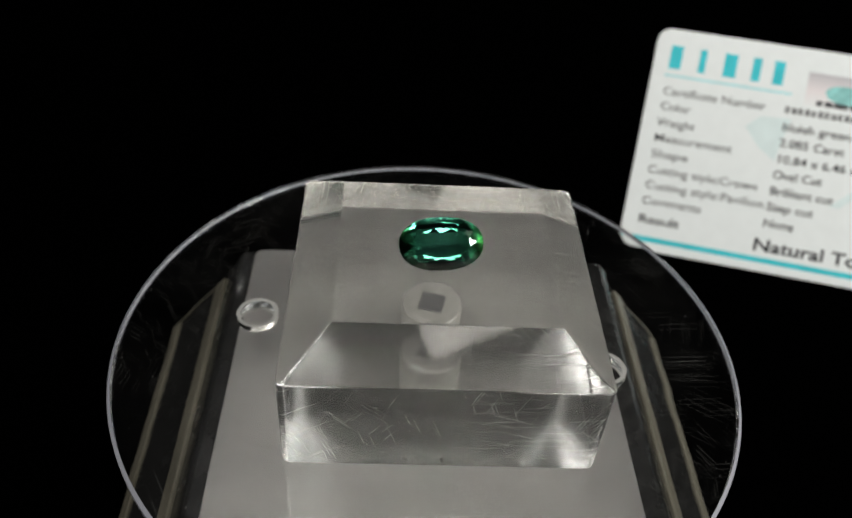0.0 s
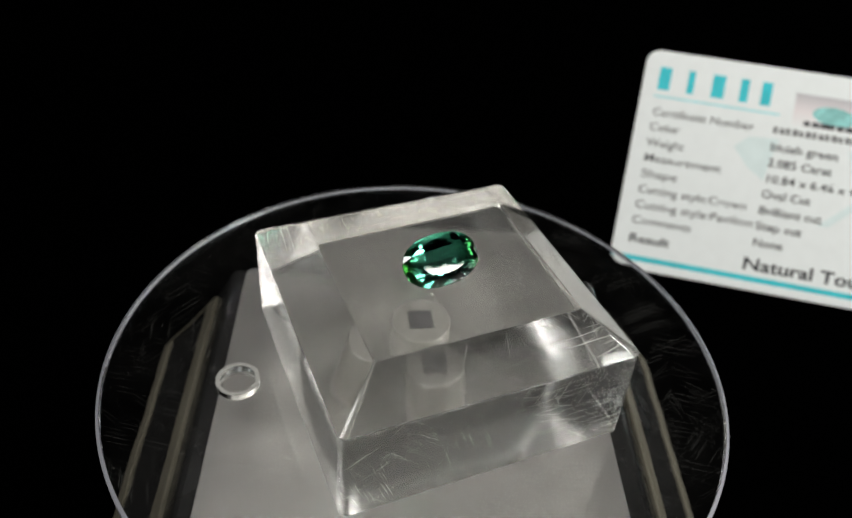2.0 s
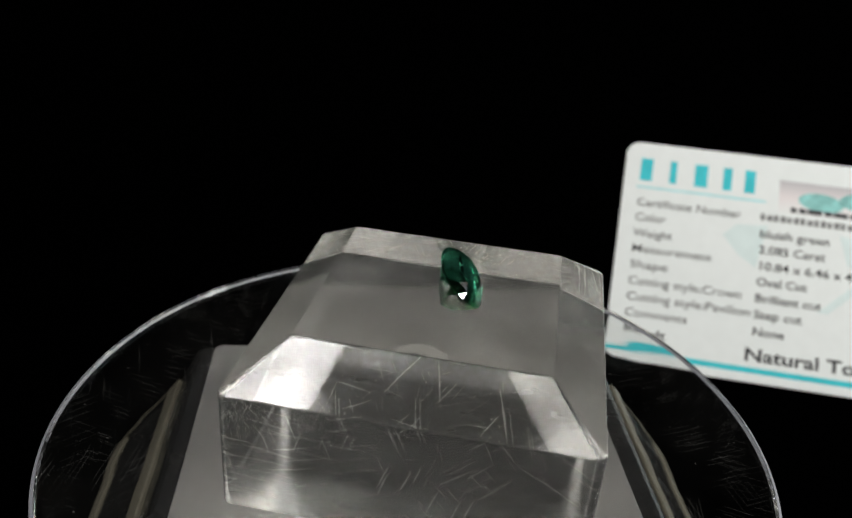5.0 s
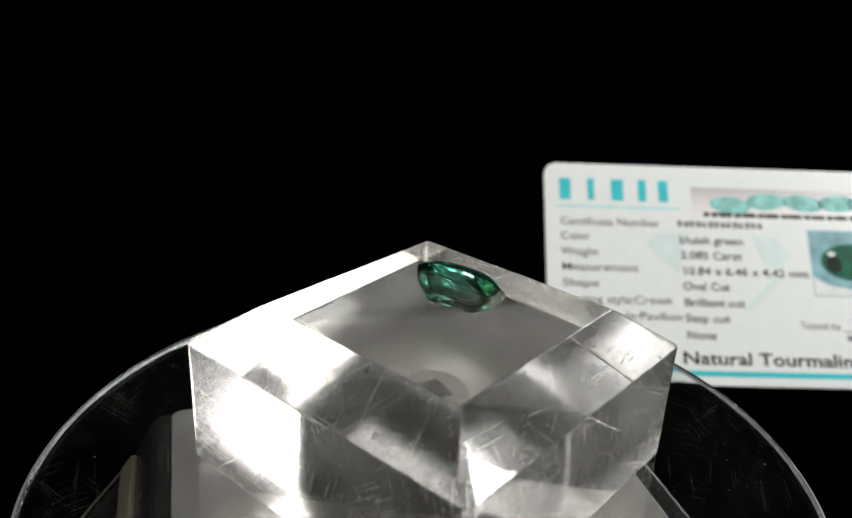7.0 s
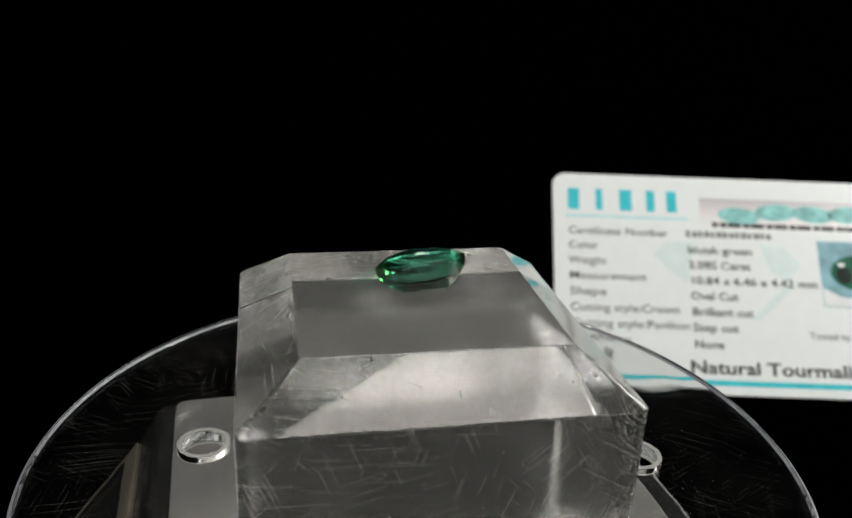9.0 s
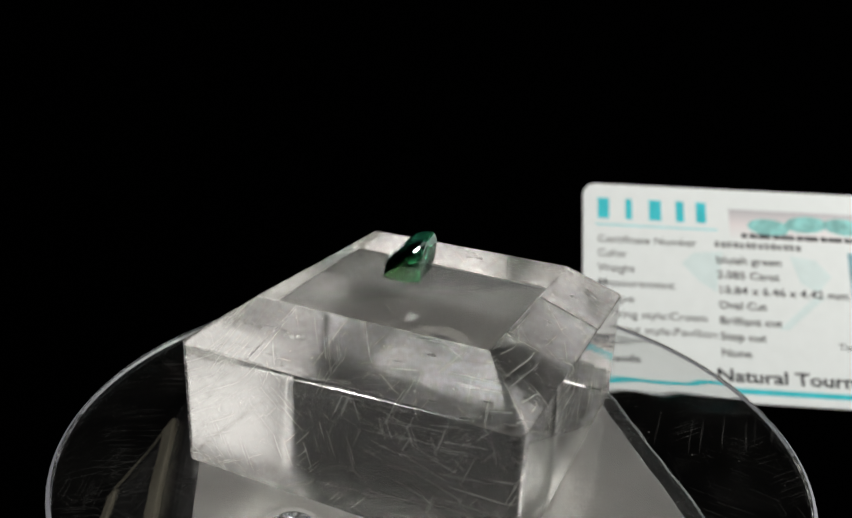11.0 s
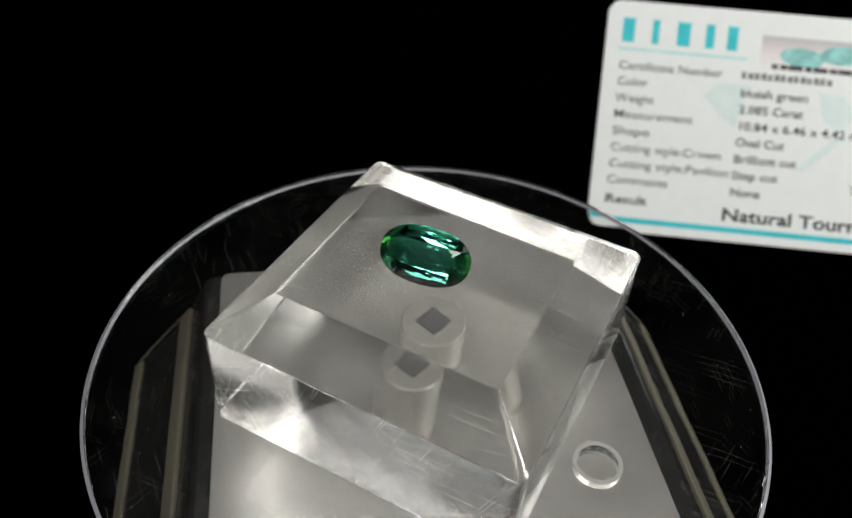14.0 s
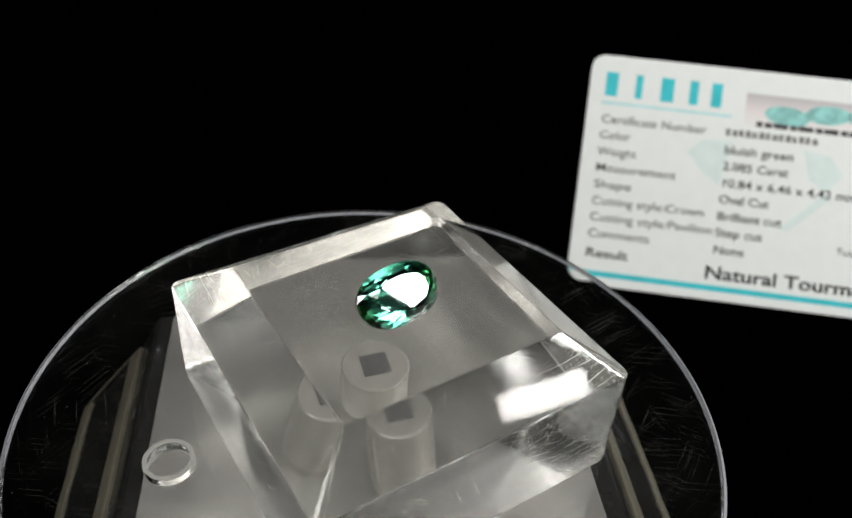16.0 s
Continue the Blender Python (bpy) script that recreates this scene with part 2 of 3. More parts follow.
m.link(m.ramp(fade, [(0.0, (0.40, 0.40, 0.43, 1)), (0.5, (0.70, 0.65, 0.67, 1)), (1.0, (0.755, 0.795, 0.805, 1))]), m.p.inputs["Base Color"])
M_HEADER = m.m

# ---- mesh helpers (all sizes in millimetres) ----


def part(name, bm, material, parent=None, label="", smooth=False):
    me = bpy.data.meshes.new(name)
    bm.normal_update()
    bm.to_mesh(me)
    bm.free()
    me.transform(Matrix.Scale(MM, 4))
    me.materials.append(material)
    if smooth:
        for f in me.polygons:
            f.use_smooth = True
    ob = new(name, me)
    if parent is not None:
        ob.parent = parent
    if label:
        tagged(ob, label)
    return ob


def lathe(profile, steps=96):
    """A body turned about z from (radius, z) pairs; the ring closes on itself."""
    bm = bmesh.new()
    rings = []
    for k in range(steps):
        a = 2 * pi * k / steps
        rings.append([bm.verts.new((r * cos(a), r * sin(a), z)) for r, z in profile])
    n = len(profile)
    for k in range(steps):
        a, b = rings[k], rings[(k + 1) % steps]
        for i in range(n):
            j = (i + 1) % n
            bm.faces.new((a[i], b[i], b[j], a[j]))
    bmesh.ops.recalc_face_normals(bm, faces=bm.faces)
    return bm


def prism(outline, z0, z1, bevel=0.0, segments=2):
    bm = bmesh.new()
    low = [bm.verts.new((x, y, z0)) for x, y in outline]
    high = [bm.verts.new((x, y, z1)) for x, y in outline]
    bm.faces.new(low[::-1]), bm.faces.new(high)
    n = len(outline)
    for i in range(n):
        bm.faces.new((low[i], low[(i + 1) % n], high[(i + 1) % n], high[i]))
    bmesh.ops.recalc_face_normals(bm, faces=bm.faces)
    if bevel:
        bmesh.ops.bevel(bm, geom=list(bm.edges), offset=bevel, segments=segments, profile=0.5, affect="EDGES")
    return bm


def rounded(x0, y0, x1, y1, r, steps=6):
    pts = []
    for cx, cy, a0 in ((x1 - r, y1 - r, 0), (x0 + r, y1 - r, 90), (x0 + r, y0 + r, 180), (x1 - r, y0 + r, 270)):
        for k in range(steps + 1):
            a = radians(a0 + 90 * k / steps)
            pts.append((cx + r * cos(a), cy + r * sin(a)))
    return pts


def oval(cx, cy, a, b, steps=28, tilt=0.0):
    t = radians(tilt)
    return [(cx + a * cos(k) * cos(t) - b * sin(k) * sin(t), cy + a * cos(k) * sin(t) + b * sin(k) * cos(t))
            for k in (2 * pi * i / steps for i in range(steps))]


# ---- setting ----
CARD_AT, CARD_TURN = (37.34, 110.59, 3.85 + FLOOR), (-40.38, -0.40, -3.26)


def backdrop():
    """One black velvet sheet: flat table, then a slope on which the card lies, then up and back."""
    turn = radians(CARD_TURN[2])
    lean = radians(-CARD_TURN[0])
    top = Vector(CARD_AT)
    out = Vector((-sin(turn), cos(turn), 0))
    side = Vector((cos(turn), sin(turn), 0))
    along = out * sin(lean) + Vector((0, 0, cos(lean)))
    behind = out * cos(lean) - Vector((0, 0, sin(lean)))
    start = top + behind * 0.86
    foot = start - along * ((start.z + 0.0) / along.z)
    path = [foot - out * 640, foot - out * 300, foot - out * 120, foot - out * 30, foot - out * 6, foot - out * 2, foot + along * 0.5]
    path += [foot + along * s for s in (3, 10, 25, 45, 60, 85, 120, 180, 260)]
    tip = path[-1]
    path += [tip + Vector((0, 0, 60)) + out * 20, tip + Vector((0, 0, 300)) + out * 30]
    bm = bmesh.new()
    rows = []
    for q in path:
        rows.append([bm.verts.new(q + side * s) for s in (-600, -300, -100, 0, 60, 130, 300, 600)])
    for a, b in zip(rows, rows[1:]):
        for i in range(len(a) - 1):
            bm.faces.new((a[i], a[i + 1], b[i + 1], b[i]))
    bmesh.ops.recalc_face_normals(bm, faces=bm.faces)
    return tagged(part("backdrop", bm, M_VELVET), "black velvet sheet over the table and up behind", "backdrop", kind="structure")


backdrop()


def room():
    for name, box in (("wall_north", (-700, 500, -3, 700, 540, 650)), ("wall_south", (-700, -740, -3, 700, -700, 650)),
                      ("wall_west", (-740, -740, -3, -700, 540, 650)), ("wall_east", (700, -740, -3, 740, 540, 650)),
                      ("floor", (-740, -740, -40, 740, 540, -3)), ("ceiling", (-740, -740, 650, 740, 540, 690))):
        x0, y0, z0, x1, y1, z1 = box
        bm = prism([(x0, y0), (x1, y0), (x1, y1), (x0, y1)], z0, z1)
        tagged(part(name, bm, M_ROOM), "plain dark painted surface of an unlit room", name.split("_")[0], kind="structure")


room()

# ---- turntable stand: still ----


def stand():
    base = new("turntable_stand")
    base.matrix_basis = pose(0, 0, 0, 0, 0, 11)
    tagged(base, "black sloping-sided turntable base with a satin metal top plate", "turntable")
    top = FLOOR - 9.2
    y0, y1 = -62.0, 28.2
    profile = [(45.5, 0.2), (45.5, FLOOR - 27), (36.3, FLOOR - 16.8), (32.5, top - 0.3)]
    full = [(-x, z) for x, z in profile] + [(x, z) for x, z in reversed(profile)]
    bm = bmesh.new()
    front = [bm.verts.new((x, y0, z)) for x, z in full]
    back = [bm.verts.new((x, y1, z)) for x, z in full]
    bm.faces.new(front[::-1]), bm.faces.new(back)
    for i in range(len(full)):
        j = (i + 1) % len(full)
        bm.faces.new((front[i], front[j], back[j], back[i]))
    bmesh.ops.recalc_face_normals(bm, faces=bm.faces)
    bmesh.ops.bevel(bm, geom=list(bm.edges), offset=1.3, segments=3, profile=0.5, affect="EDGES")
    part("body", bm, M_BLACK, base)
    part("top_plate", prism(rounded(-30.1, y0 + 4, 29.4, y1 - 0.4, 1.5), top - 0.6, top, 0.2), M_GREY, base, "satin grey metal top plate")
    # Lamp highlights along the edges, added as thin pale strips.
    for sx in (-1, 1):
        for x, z, half, back in ((36.3, FLOOR - 15.7, 1.5, 25.7), (46.0, FLOOR - 27.9, 1.2, 26.4)):
            bm = prism([(-half, y0 + 1), (half, y0 + 1), (half, back), (-half, back)], -0.5, 0.5, 0.3)
            bmesh.ops.transform(bm, matrix=pose(sx * x, 0, z, 0, sx * 50, 0), verts=bm.verts)
            part("edge_highlight", bm, M_EDGE_SHINE, base, "pale olive grey strip for the highlight along the base's edge")
        rise = math.degrees(math.atan2(11.4, 9.6))
        bm = prism([(-7.0, -0.25), (7.0, -0.25), (7.0, 0.25), (-7.0, 0.25)], -0.12, 0.12, 0.08)
        bmesh.ops.transform(bm, matrix=pose(sx * 41.3, 26.0, FLOOR - 21.6, 0, sx * rise, 0), verts=bm.verts)
        part("hip_highlight", bm, M_EDGE_SHINE, base, "narrow olive grey strip for the highlight up the base's back corner")
        for sy in (y0 + 10, y1 - 8):
            part("foot", lathe([(0.01, 0.0), (4, 0.0), (4, 0.4), (0.01, 0.4)], 24), M_BLACK, base).location = (sx * 36 * MM, sy * MM, 0)
    return base


stand()

# ---- turning disc ----
HOLES = [(26.5, 169.8), (26.3, -9.8)]


def disc():
    z1, z0, r, e = DECK, DECK - 2.0, 45.75, 0.45
    bm = bmesh.new()
    steps = 160
    outline = [(cos(2 * pi * k / steps), sin(2 * pi * k / steps)) for k in range(steps)]

    def ring(rad, z, cx=0.0, cy=0.0, n=steps):
        return [bm.verts.new((cx + rad * cos(2 * pi * k / n), cy + rad * sin(2 * pi * k / n), z)) for k in range(n)]

    def bridge(a, b):
        for k in range(len(a)):
            bm.faces.new((a[k], a[(k + 1) % len(a)], b[(k + 1) % len(a)], b[k]))
    lo, lo2, hi2, hi = ring(r - e, z0), ring(r, z0 + e), ring(r, z1 - e), ring(r - e, z1)
    bridge(lo, lo2), bridge(lo2, hi2), bridge(hi2, hi)
    spots = [(q * cos(radians(a)), q * sin(radians(a))) for q, a in HOLES]
    bores = []
    for z, rim in ((z0, lo), (z1, hi)):
        holes = [ring(3.1, z, cx, cy, 36) for cx, cy in spots]
        bores.append(holes)
        edges = []
        for loop in [rim] + holes:
            for k in range(len(loop)):
                a, b = loop[k], loop[(k + 1) % len(loop)]
                edges.append(bm.edges.get((a, b)) or bm.edges.new((a, b)))
        bmesh.ops.triangle_fill(bm, use_beauty=True, use_dissolve=False, edges=edges)
    for a, b in zip(*bores):
        bridge(a, b)
    bmesh.ops.recalc_face_normals(bm, faces=bm.faces)
    plate = part("turntable_disc", bm, M_DISC)
    plate.visible_shadow = False
    tagged(plate, "round clear acrylic turntable disc with two drilled holes", "turntable disc")
    part("rim", lathe([(r - e + 0.03, z0 - 0.03), (r + 0.06, z0 + e), (r + 0.06, z1 - e), (r - e + 0.03, z1 + 0.03), (r - e + 0.03, z1 + 0.01), (r + 0.02, z1 - e), (r + 0.02, z0 + e), (r - e + 0.03, z0 - 0.01)], 160), M_FROST, plate,
         "milky sawn edge of the disc", smooth=False)
    for cx, cy in spots:
        for zz, wide in ((z1 + 0.03, 0.55), (z0 + 0.12, 0.4)):
            bm = lathe([(3.12, zz - 0.10), (3.14, zz), (3.1 - wide, zz - 0.02), (3.1 - wide, zz - 0.12)], 48)
            for v in bm.verts:
                a = math.atan2(v.co.y, v.co.x)
                f = 1 + 0.03 * noise.noise((3 * cos(a) + cx, 3 * sin(a) + cy, zz)) + 0.012 * noise.noise((9 * cos(a), 9 * sin(a), zz))
                v.co.x *= f
                v.co.y *= f
            part("hole_edge", bm, M_HOLE, plate, "whitish rough-drilled hole edge").location = (cx * MM, cy * MM, 0)
        part("hole_wall", lathe([(3.08, z0 + 0.1), (3.08, z1 - 0.1), (2.98, z1 - 0.1), (2.98, z0 + 0.1)], 48), M_WALL, plate,
             "cloudy wall of the drilled hole").location = (cx * MM, cy * MM, 0)
    hub = part("hub", lathe([(0.01, FLOOR - 9.0), (4.3, FLOOR - 9.0), (4.3, z0 - 0.45), (4.15, z0 - 0.3), (0.01, z0 - 0.3)], 48), M_HUB, plate,
               "pale plastic hub under the disc")
    part("shaft", prism([(2.4 * cos(radians(a)), 2.4 * sin(radians(a))) for a in (-150, -60, 30, 120)], z0 - 1.2, z0 - 0.12, 0.1), M_SHAFT, hub, "square dark shaft end")
    return plate


DISC = disc()

# ---- acrylic block ----
OX, OY, HALF, CUT, H1, H2 = 0.96, -1.86, 20.34, 6.30, 14.10, 18.77


def block():
    """Square block with rounded upright corners; the slanting faces run up to a sharp-cornered top."""
    low = DECK - FLOOR + 0.03
    lean = (H2 - H1) / CUT
    levels = [(HALF - 0.2, low, 1.1), (HALF, low + 0.2, 1.25), (HALF, H1 - 0.11, 1.25), (HALF - 0.11, H1 + 0.11 * lean, 1.2),
              (HALF - CUT + 0.08, H2 - 0.08 * lean, 0.22), (HALF - CUT - 0.08, H2, 0.2)]
    bm = bmesh.new()
    loops = []
    for h, z, r in levels:
        ring, side = rounded(OX - h, OY - h, OX + h, OY + h, r, 9), []
        for k in range(4):
            arc = ring[k * 10:(k + 1) * 10]
            a, b = radians(90 * k), radians(90 * (k + 1))
            side += [(arc[0][0] + 0.3 * sin(a), arc[0][1] - 0.3 * cos(a))] + arc + [(arc[-1][0] - 0.3 * sin(b), arc[-1][1] + 0.3 * cos(b))]
        loops.append([bm.verts.new((x, y, FLOOR + z)) for x, y in side])
    bm.faces.new(loops[0][::-1]), bm.faces.new(loops[-1])
    n = len(loops[0])
    for a, b in zip(loops, loops[1:]):
        for i in range(n):
            bm.faces.new((a[i], a[(i + 1) % n], b[(i + 1) % n], b[i]))
    bmesh.ops.recalc_face_normals(bm, faces=bm.faces)
    ob = part("acrylic_block", bm, M_BLOCK, smooth=True)
    ob.data.set_sharp_from_angle(angle=radians(14))
    for mat in (M_SIDE, M_BOTTOM, M_SLANT, M_WORN, M_SIDE_B, M_SLANT_B):
        ob.data.materials.append(mat)
    for f in ob.data.polygons:
        f.material_index = 0 if f.normal.z > 0.97 else 2 if f.normal.z < -0.97 else 3 if f.normal.z > 0.3 else 1
        if f.material_index in (1, 3) and abs(f.normal.x) > abs(f.normal.y):
            f.material_index = 5 if f.material_index == 1 else 6
        zs = [ob.data.vertices[i].co.z for i in f.vertices]
        if 0.01 * MM < max(zs) - min(zs) < 0.4 * MM:
            f.material_index = 4
    ob.visible_shadow = False
    return tagged(ob, "clear scratched acrylic block, its upper edges cut slanting", "display block")


BLOCK = block()


def nick(x, length, slip, curve, wide=0.07, down=0.0):
    """A bright chip line that runs from the upper edge down the slanting face."""
    n = Vector((0, -(H2 - H1), CUT)).normalized()
    fall = Vector((0, -CUT, H1 - H2)).normalized()
    top = Vector((OX + x, OY - (HALF - CUT), FLOOR + H2)) + fall * (0.12 + down) + n * 0.012
    bm = bmesh.new()
    rows = []
    for k in range(7):
        u = k / 6
        q = top + fall * (length * u) + Vector((slip * u + curve * u * u, 0, 0))
        w = wide * (0.25 + 0.75 * sin(pi * min(1, u * 0.8 + 0.2)))
        rows.append([bm.verts.new(q + Vector((w * t, 0, 0)) + n * h) for t, h in ((-0.5, 0.0), (0, 0.02), (0.5, 0.0), (0, -0.03))])
    for a, b in zip(rows, rows[1:]):
        for i in range(4):
            bm.faces.new((a[i], a[(i + 1) % 4], b[(i + 1) % 4], b[i]))
    bm.faces.new(rows[0]), bm.faces.new(rows[-1])
    bmesh.ops.recalc_face_normals(bm, faces=bm.faces)
    part("nick", bm, M_HOLE, BLOCK, "white chip line at the block's edge")


for x, length, slip, curve in ((4.6, 0.9, 0.7, 0.1), (6.0, 1.5, 1.3, 0.2), (7.3, 1.7, 1.6, 0.3), (8.5, 1.9, 1.8, 0.3), (9.6, 0.9, 0.9, 0.1), (11.0, 1.0, 1.0, 0.1), (12.0, 1.1, 1.1, 0.1)):
    nick(x, length, slip, curve)
nick(-2.4, 2.4, -1.0, -0.3, 0.10, 0.7)
nick(2.9, 4.3, -0.2, -0.5, 0.08, 0.6)

# ---- gemstone ----


def gemstone():
    """Oval mixed cut: brilliant crown, stepped pavilion with a keel; lies tilted on its pavilion."""
    a, b, crown, depth, girdle = 5.49, 3.44, 1.10, 3.11, 0.3

    def at(fx, fy, angle, z):
        co, si = cos(angle), sin(angle)
        r = (abs(co) ** 2.3 + abs(si) ** 2.3) ** (-1 / 2.3)
        return (a * fx * r * co, b * fy * r * si, z)
    pts = []
    for k in range(24):
        t = 2 * pi * k / 24
        pts += [at(1, 1, t, 0), at(1, 1, t, -girdle)]
    for k in range(12):
        pts += [at(0.635, 0.56, pi * (2 * k + 1) / 12, crown), at(0.84, 0.80, pi * 2 * k / 12, crown * 0.60)]
    for fx, fy, drop in ((0.93, 0.80, 0.30), (0.79, 0.47, 0.65)):
        for sx in (-1, 1):
            for sy in (-1, 1):
                pts += [(sx * 0.60 * a * fx, sy * 0.96 * b * fy, -girdle - depth * drop), (sx * 0.95 * a * fx, sy * 0.46 * b * fy, -girdle - depth * drop)]
    pts += [(0.5 * a, 0, -girdle - depth), (-0.5 * a, 0, -girdle - depth)]
    bm = bmesh.new()
    for q in pts:
        bm.verts.new(q)
    bmesh.ops.convex_hull(bm, input=bm.verts)
    bmesh.ops.dissolve_limit(bm, angle_limit=radians(1.5), verts=bm.verts, edges=bm.edges)
    bmesh.ops.recalc_face_normals(bm, faces=bm.faces)
    bm.normal_update()
    # Lower and end facets take the shaded copies.
    for f in bm.faces:
        z = f.calc_center_median().z
        f.material_index = 2 if z < -girdle - depth * 0.6 or (z < -girdle * 1.05 and abs(f.normal.x) > 0.72) else 1 if z < -girdle * 1.05 else 0
    m = Matrix.Translation((0.18, -4.35, FLOOR + 21.65)) @ pose(0, 0, 0, 43.58, 1.17, 8.09)
    bmesh.ops.transform(bm, matrix=m, verts=bm.verts)
    low = min(v.co.z for v in bm.verts)
    bmesh.ops.translate(bm, vec=(0, 0, FLOOR + H2 + 0.02 - low), verts=bm.verts)
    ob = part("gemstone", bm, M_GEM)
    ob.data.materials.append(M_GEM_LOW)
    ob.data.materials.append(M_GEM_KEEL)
    return tagged(ob, "oval faceted bluish green tourmaline lying tilted on the block", "gemstone")


GEM = gemstone()

# ---- certificate card ----


def certificate():
    """Local frame: x across, y up from the card's top left corner, z out of its face."""
    w, h = 85.6, 54.0
    body = part("certificate_card", prism(rounded(0, -h, w, 0, 3.2), -0.76, 0.0, 0.08, 1), M_CARD)
    tagged(body, "white laminated gem certificate card leaning on black velvet", "card")
    body.matrix_basis = pose(CARD_AT[0] * MM, CARD_AT[1] * MM, CARD_AT[2] * MM, *CARD_TURN) @ pose(0, 0, 0, 90, 0, 0)

    def flat(name, outline, mat, lift=0.02, label=""):
        return part(name, prism([(x, -y) for x, y in outline][::-1], 0.004, lift), mat, body, label)

    def bar(name, x0, y0, x1, y1, mat, lift=0.02, label=""):
        return flat(name, [(x0, y0), (x1, y0), (x1, y1), (x0, y1)], mat, lift, label)

    def words(text, x, y, height, mat, width=None, bold=0.0):
        cu = bpy.data.curves.new("words", "FONT")
        cu.body, cu.size, cu.extrude, cu.offset = text, height * 1.38, 0.012, bold
        cu.resolution_u = 3
        tmp = bpy.data.objects.new("words", cu)
        me = bpy.data.meshes.new_from_object(tmp)
        bpy.data.objects.remove(tmp)
        bpy.data.curves.remove(cu)
        xs = [v.co.x for v in me.vertices]
        if width:
            me.transform(Matrix.Diagonal((width / (max(xs) - min(xs)), 1, 1, 1)))
        me.transform(Matrix.Translation((x, -y, 0.03)))
        me.transform(Matrix.Scale(MM, 4))
        me.materials.clear()
        me.materials.append(mat)
        ob = new("printed_line", me)
        ob.parent = body
        tagged(ob, "printed words " + text if len(text) > 9 else "dark printed words")
        return ob
    # pale watermark of a cut stone behind the table of values
    flat("watermark", [(24, 20.5), (27, 17.5), (34, 17), (33, 22), (32, 27.5), (28, 25)], M_WATER, 0.012, "pale cyan watermark")
    flat("watermark", [(50, 17.2), (56, 18), (59.5, 22), (56, 26.5), (52, 24)], M_WATER, 0.012, "pale cyan watermark")
    flat("watermark", [(55.5, 27), (57.5, 27.5), (48.5, 36), (46, 36)], M_WATER, 0.012, "pale cyan watermark")
    # header: five plain blocks, underline, printed stones
    for x0, x1 in ((3.7, 6.5), (10.6, 12.2), (16.4, 19.4), (23.0, 25.0), (28.0, 30.4)):
        bar("logo_block", x0, 4.0, x1, 9.6, M_TEAL, label="teal logo shape")
    bar("underline", 3.2, 11.0, 33.0, 11.5, M_TEAL_PALE, label="thin pale teal line")
    bar("header_band", 36.0, 5.4, 85.2, 13.6, M_HEADER, 0.012, "faded pinkish grey header picture")
    for k, (x, y) in enumerate(((45.5, 9.9), (54.6, 8.7), (63.8, 8.9), (72.4, 8.7), (81.0, 8.9))):
        flat("printed_stone", oval(min(x, 79.6), y, 5.1, 2.2, tilt=(4, -3, 5, -2, 3)[k]), M_STONES, 0.016, "printed teal stone")
    for x0, x1 in [(38.8 + 1.9 * k, 40.2 + 1.9 * k + 0.25 * (k % 3)) for k in range(23)]:
        bar("printed_bar", x0, 11.8, x1, 13.0, M_TEXT_SOFT, 0.03, label="unreadable dark printing")
    # table of values
    for text, y, wid in (("Certificate Number", 15.6, 24.0), ("Color", 19.3, 7.0), ("Weight", 23.2, 9.0), ("Measurement", 27.0, 18.2), ("Shape", 30.9, 8.6),
                         ("Cutting style:Crown", 34.8, 25.6), ("Cutting style:Pavilion", 38.6, 27.8), ("Comments", 42.4, 14.0)):
        words(text, 3.6, y + 0.4, 2.0, M_TEXT_SOFT, wid, 0.012)
    for k in range(14):
        bar("printed_bar", 32.2 + 1.5 * k, 14.2 + 0.2 * (k % 3 == 1), 33.2 + 1.5 * k + 0.2 * (k % 2), 15.8, M_FAINT, label="unreadable grey number")
    for text, y, wid in (("bluish green", 20.2, 15.4), ("2.085 Carat", 24.0, 14.8), ("10.84 x 6.46 x 4.42 mm", 27.9, 30.0), ("Oval Cut", 31.7, 11.2),
                         ("Brilliant cut", 35.6, 14.4), ("Step cut", 39.4, 10.6), ("None", 43.4, 6.8)):
        words(text, 32.3, y - 0.15, 2.0, M_TEXT, wid, 0.035)
    words("Result", 3.6, 47.4, 2.1, M_TEXT, 9.6, 0.05)
    words("Natural Tourmaline", 30.9, 49.1, 3.0, M_TEXT, 42.5, 0.09)
    bar("teal_stripe", 0.25, 50.6, 85.3, 51.9, M_TEAL, label="teal stripe along the lower edge")
    # photograph of the stone
    photo = bar("photo", 63.9, 15.7, 82.6, 32.2, M_PHOTO_BG, 0.014, "printed photo of a green stone")
    flat("photo_ground", [(64.1, 27.5), (68, 29.5), (74, 30.5), (80, 29.5), (82.4, 27.5), (82.4, 32.0), (64.1, 32.0)], M_PHOTO_WHITE, 0.018)
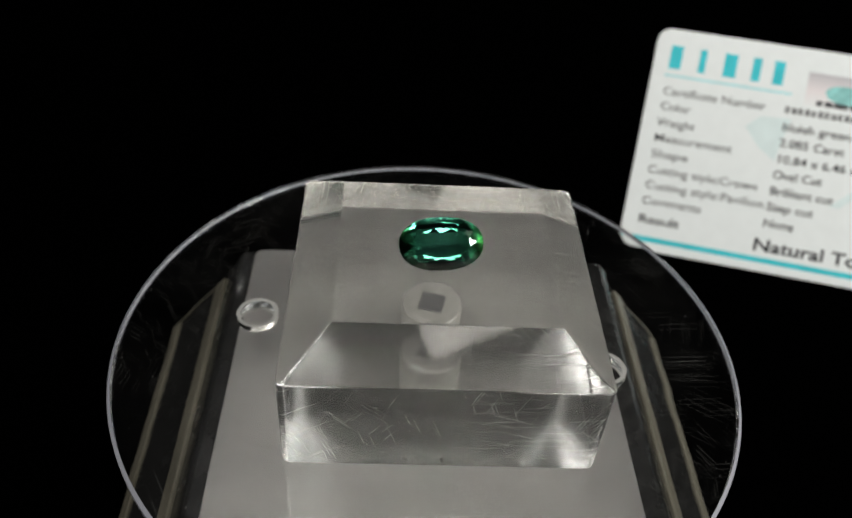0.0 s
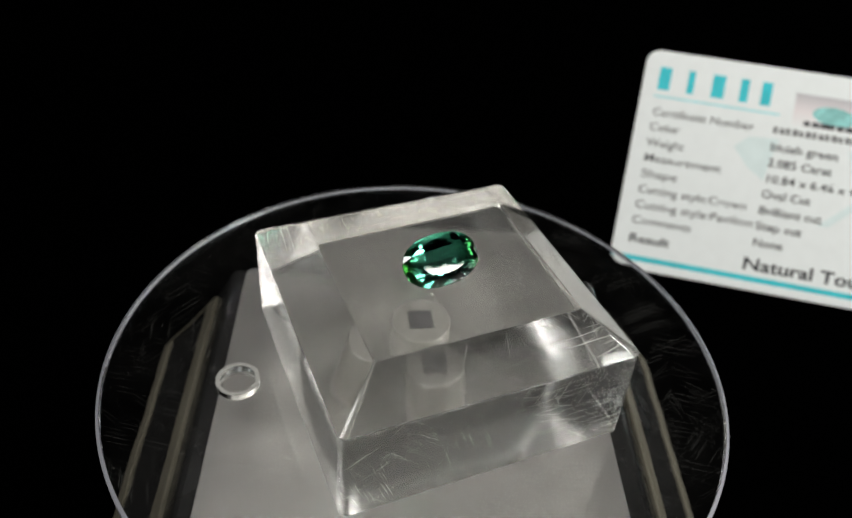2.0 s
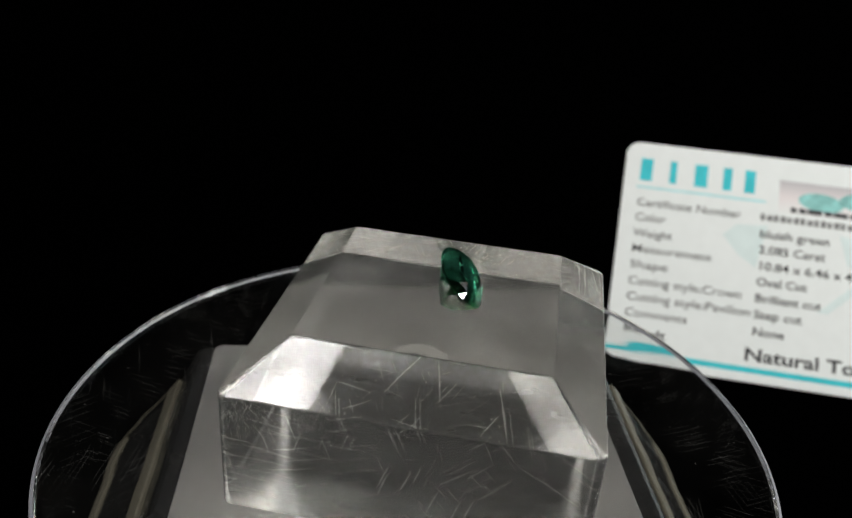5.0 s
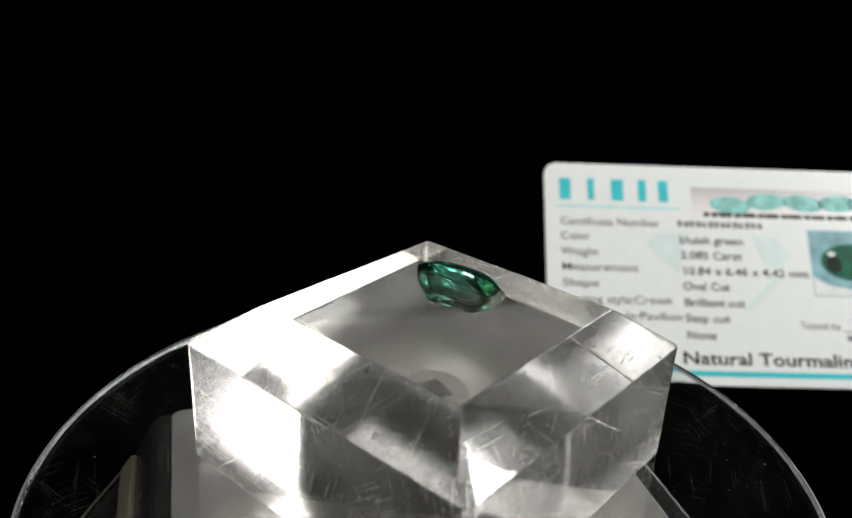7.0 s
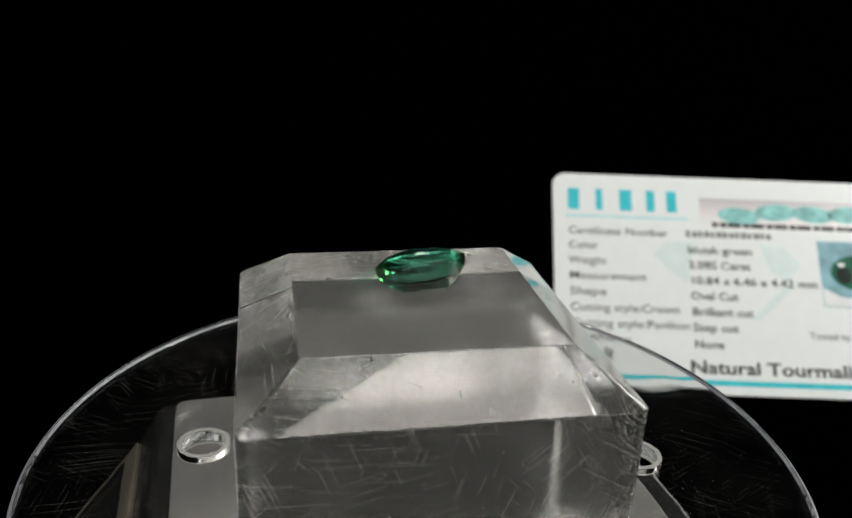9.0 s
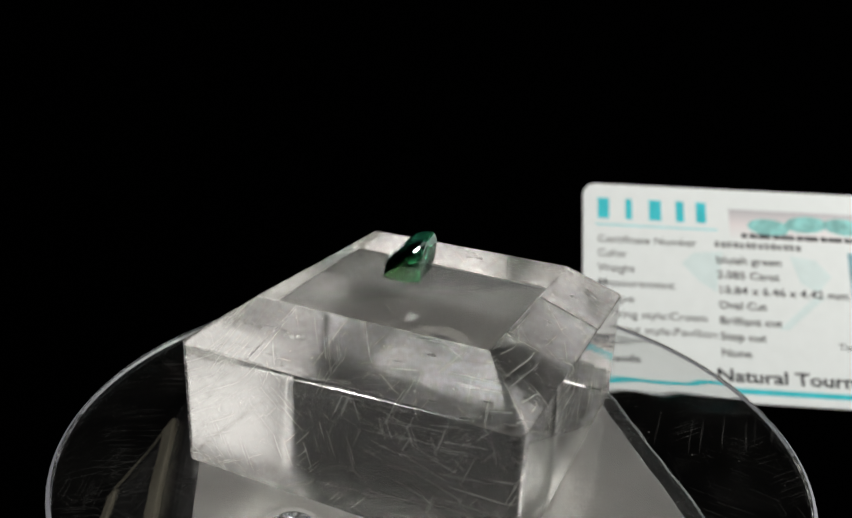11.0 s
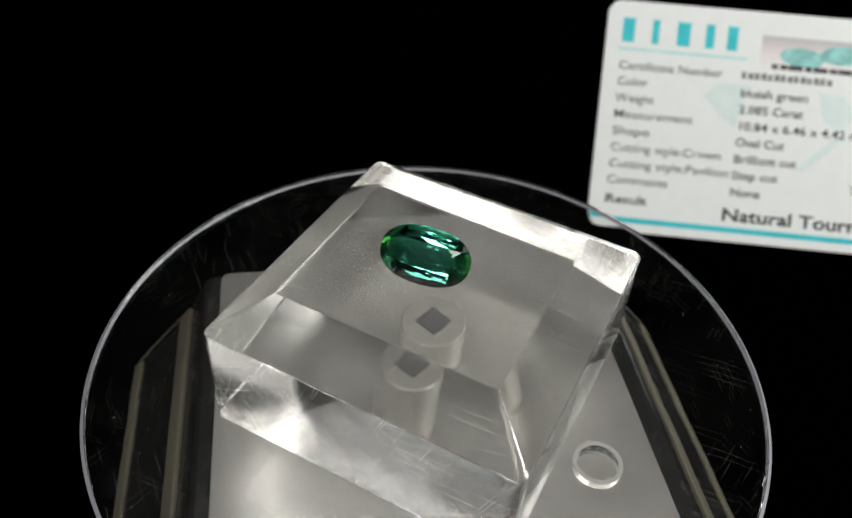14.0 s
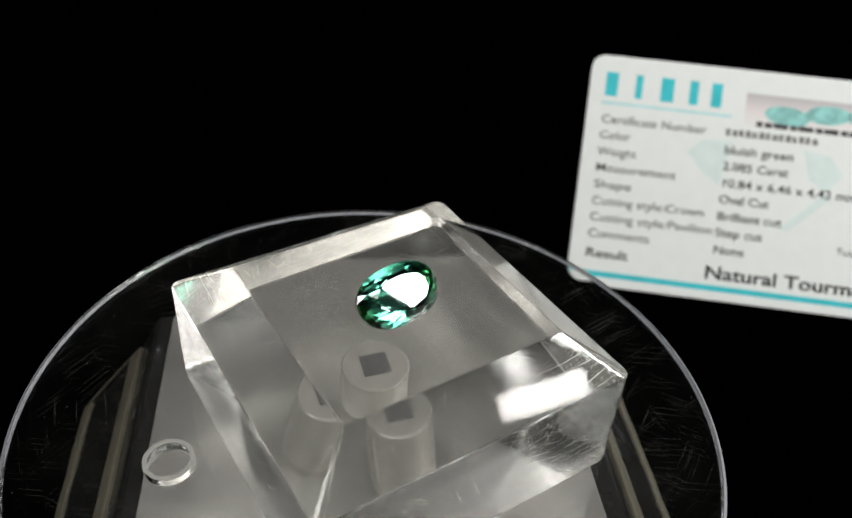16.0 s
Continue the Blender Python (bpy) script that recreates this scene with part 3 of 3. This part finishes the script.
    flat("photo_stone", oval(74.0, 23.6, 7.6, 4.6), M_PHOTO_GREEN, 0.02)
    flat("photo_shade", oval(69.6, 24.2, 1.9, 2.2), M_PHOTO_DARK, 0.024)
    flat("photo_glint", oval(69.2, 21.6, 0.9, 0.6), M_PHOTO_WHITE, 0.028)
    words("Tested by", 59.5, 40.2, 1.7, M_TEXT_SOFT, 9.6)
    bar("underline", 69.6, 40.6, 84.0, 40.8, M_TEXT_SOFT, label="thin grey line")
    bar("printed_bar", 70.4, 41.6, 77.5, 42.8, M_FAINT, label="unreadable grey printing")
    # pen stroke where the card is signed
    pts = []
    for k in range(41):
        s = k / 40
        pts.append((71.5 + 9 * s + 1.3 * sin(9 * s), 38.4 - 2.6 * sin(7.0 * s) * (1 - 0.5 * s)))
    bm = bmesh.new()
    strip = [(bm.verts.new((x - 0.14, -y, 0.03)), bm.verts.new((x + 0.14, -y + 0.1, 0.03))) for x, y in pts]
    for (a0, a1), (b0, b1) in zip(strip, strip[1:]):
        bm.faces.new((a0, a1, b1, b0))
    bmesh.ops.solidify(bm, geom=list(bm.faces), thickness=0.02)
    part("pen_stroke", bm, M_SIGN, body, "blue pen stroke")
    return body


certificate()

# ---- motion ----
TURN_ROWS = [(0, 10.95), (0.5, 14.88), (1, 20.00), (1.5, 26.15), (2, 32.38), (2.5, 40.42), (3, 48.42), (3.5, 57.51), (4, 66.47), (4.5, 76.28), (5, 86.90), (5.5, 98.34), (6, 110.57), (6.5, 123.19), (7, 134.39), (7.5, 148.67), (8, 161.88), (8.5, 174.79), (9, 188.16), (9.5, 202.06), (10, 216.35), (10.5, 230.88), (11, 245.52), (11.5, 260.17), (12, 274.99), (12.5, 289.43), (13, 305.56), (13.5, 319.27), (14, 334.80), (14.5, 350.15), (15, 364.82), (15.5, 380.66), (16, 397.03)]


def motions():
    rows = [(t, pose(0, 0, 0, 0, 0, a)) for t, a in TURN_ROWS]
    walk(DISC, rows)
    walk(BLOCK, rows)
    walk(GEM, rows)


motions()
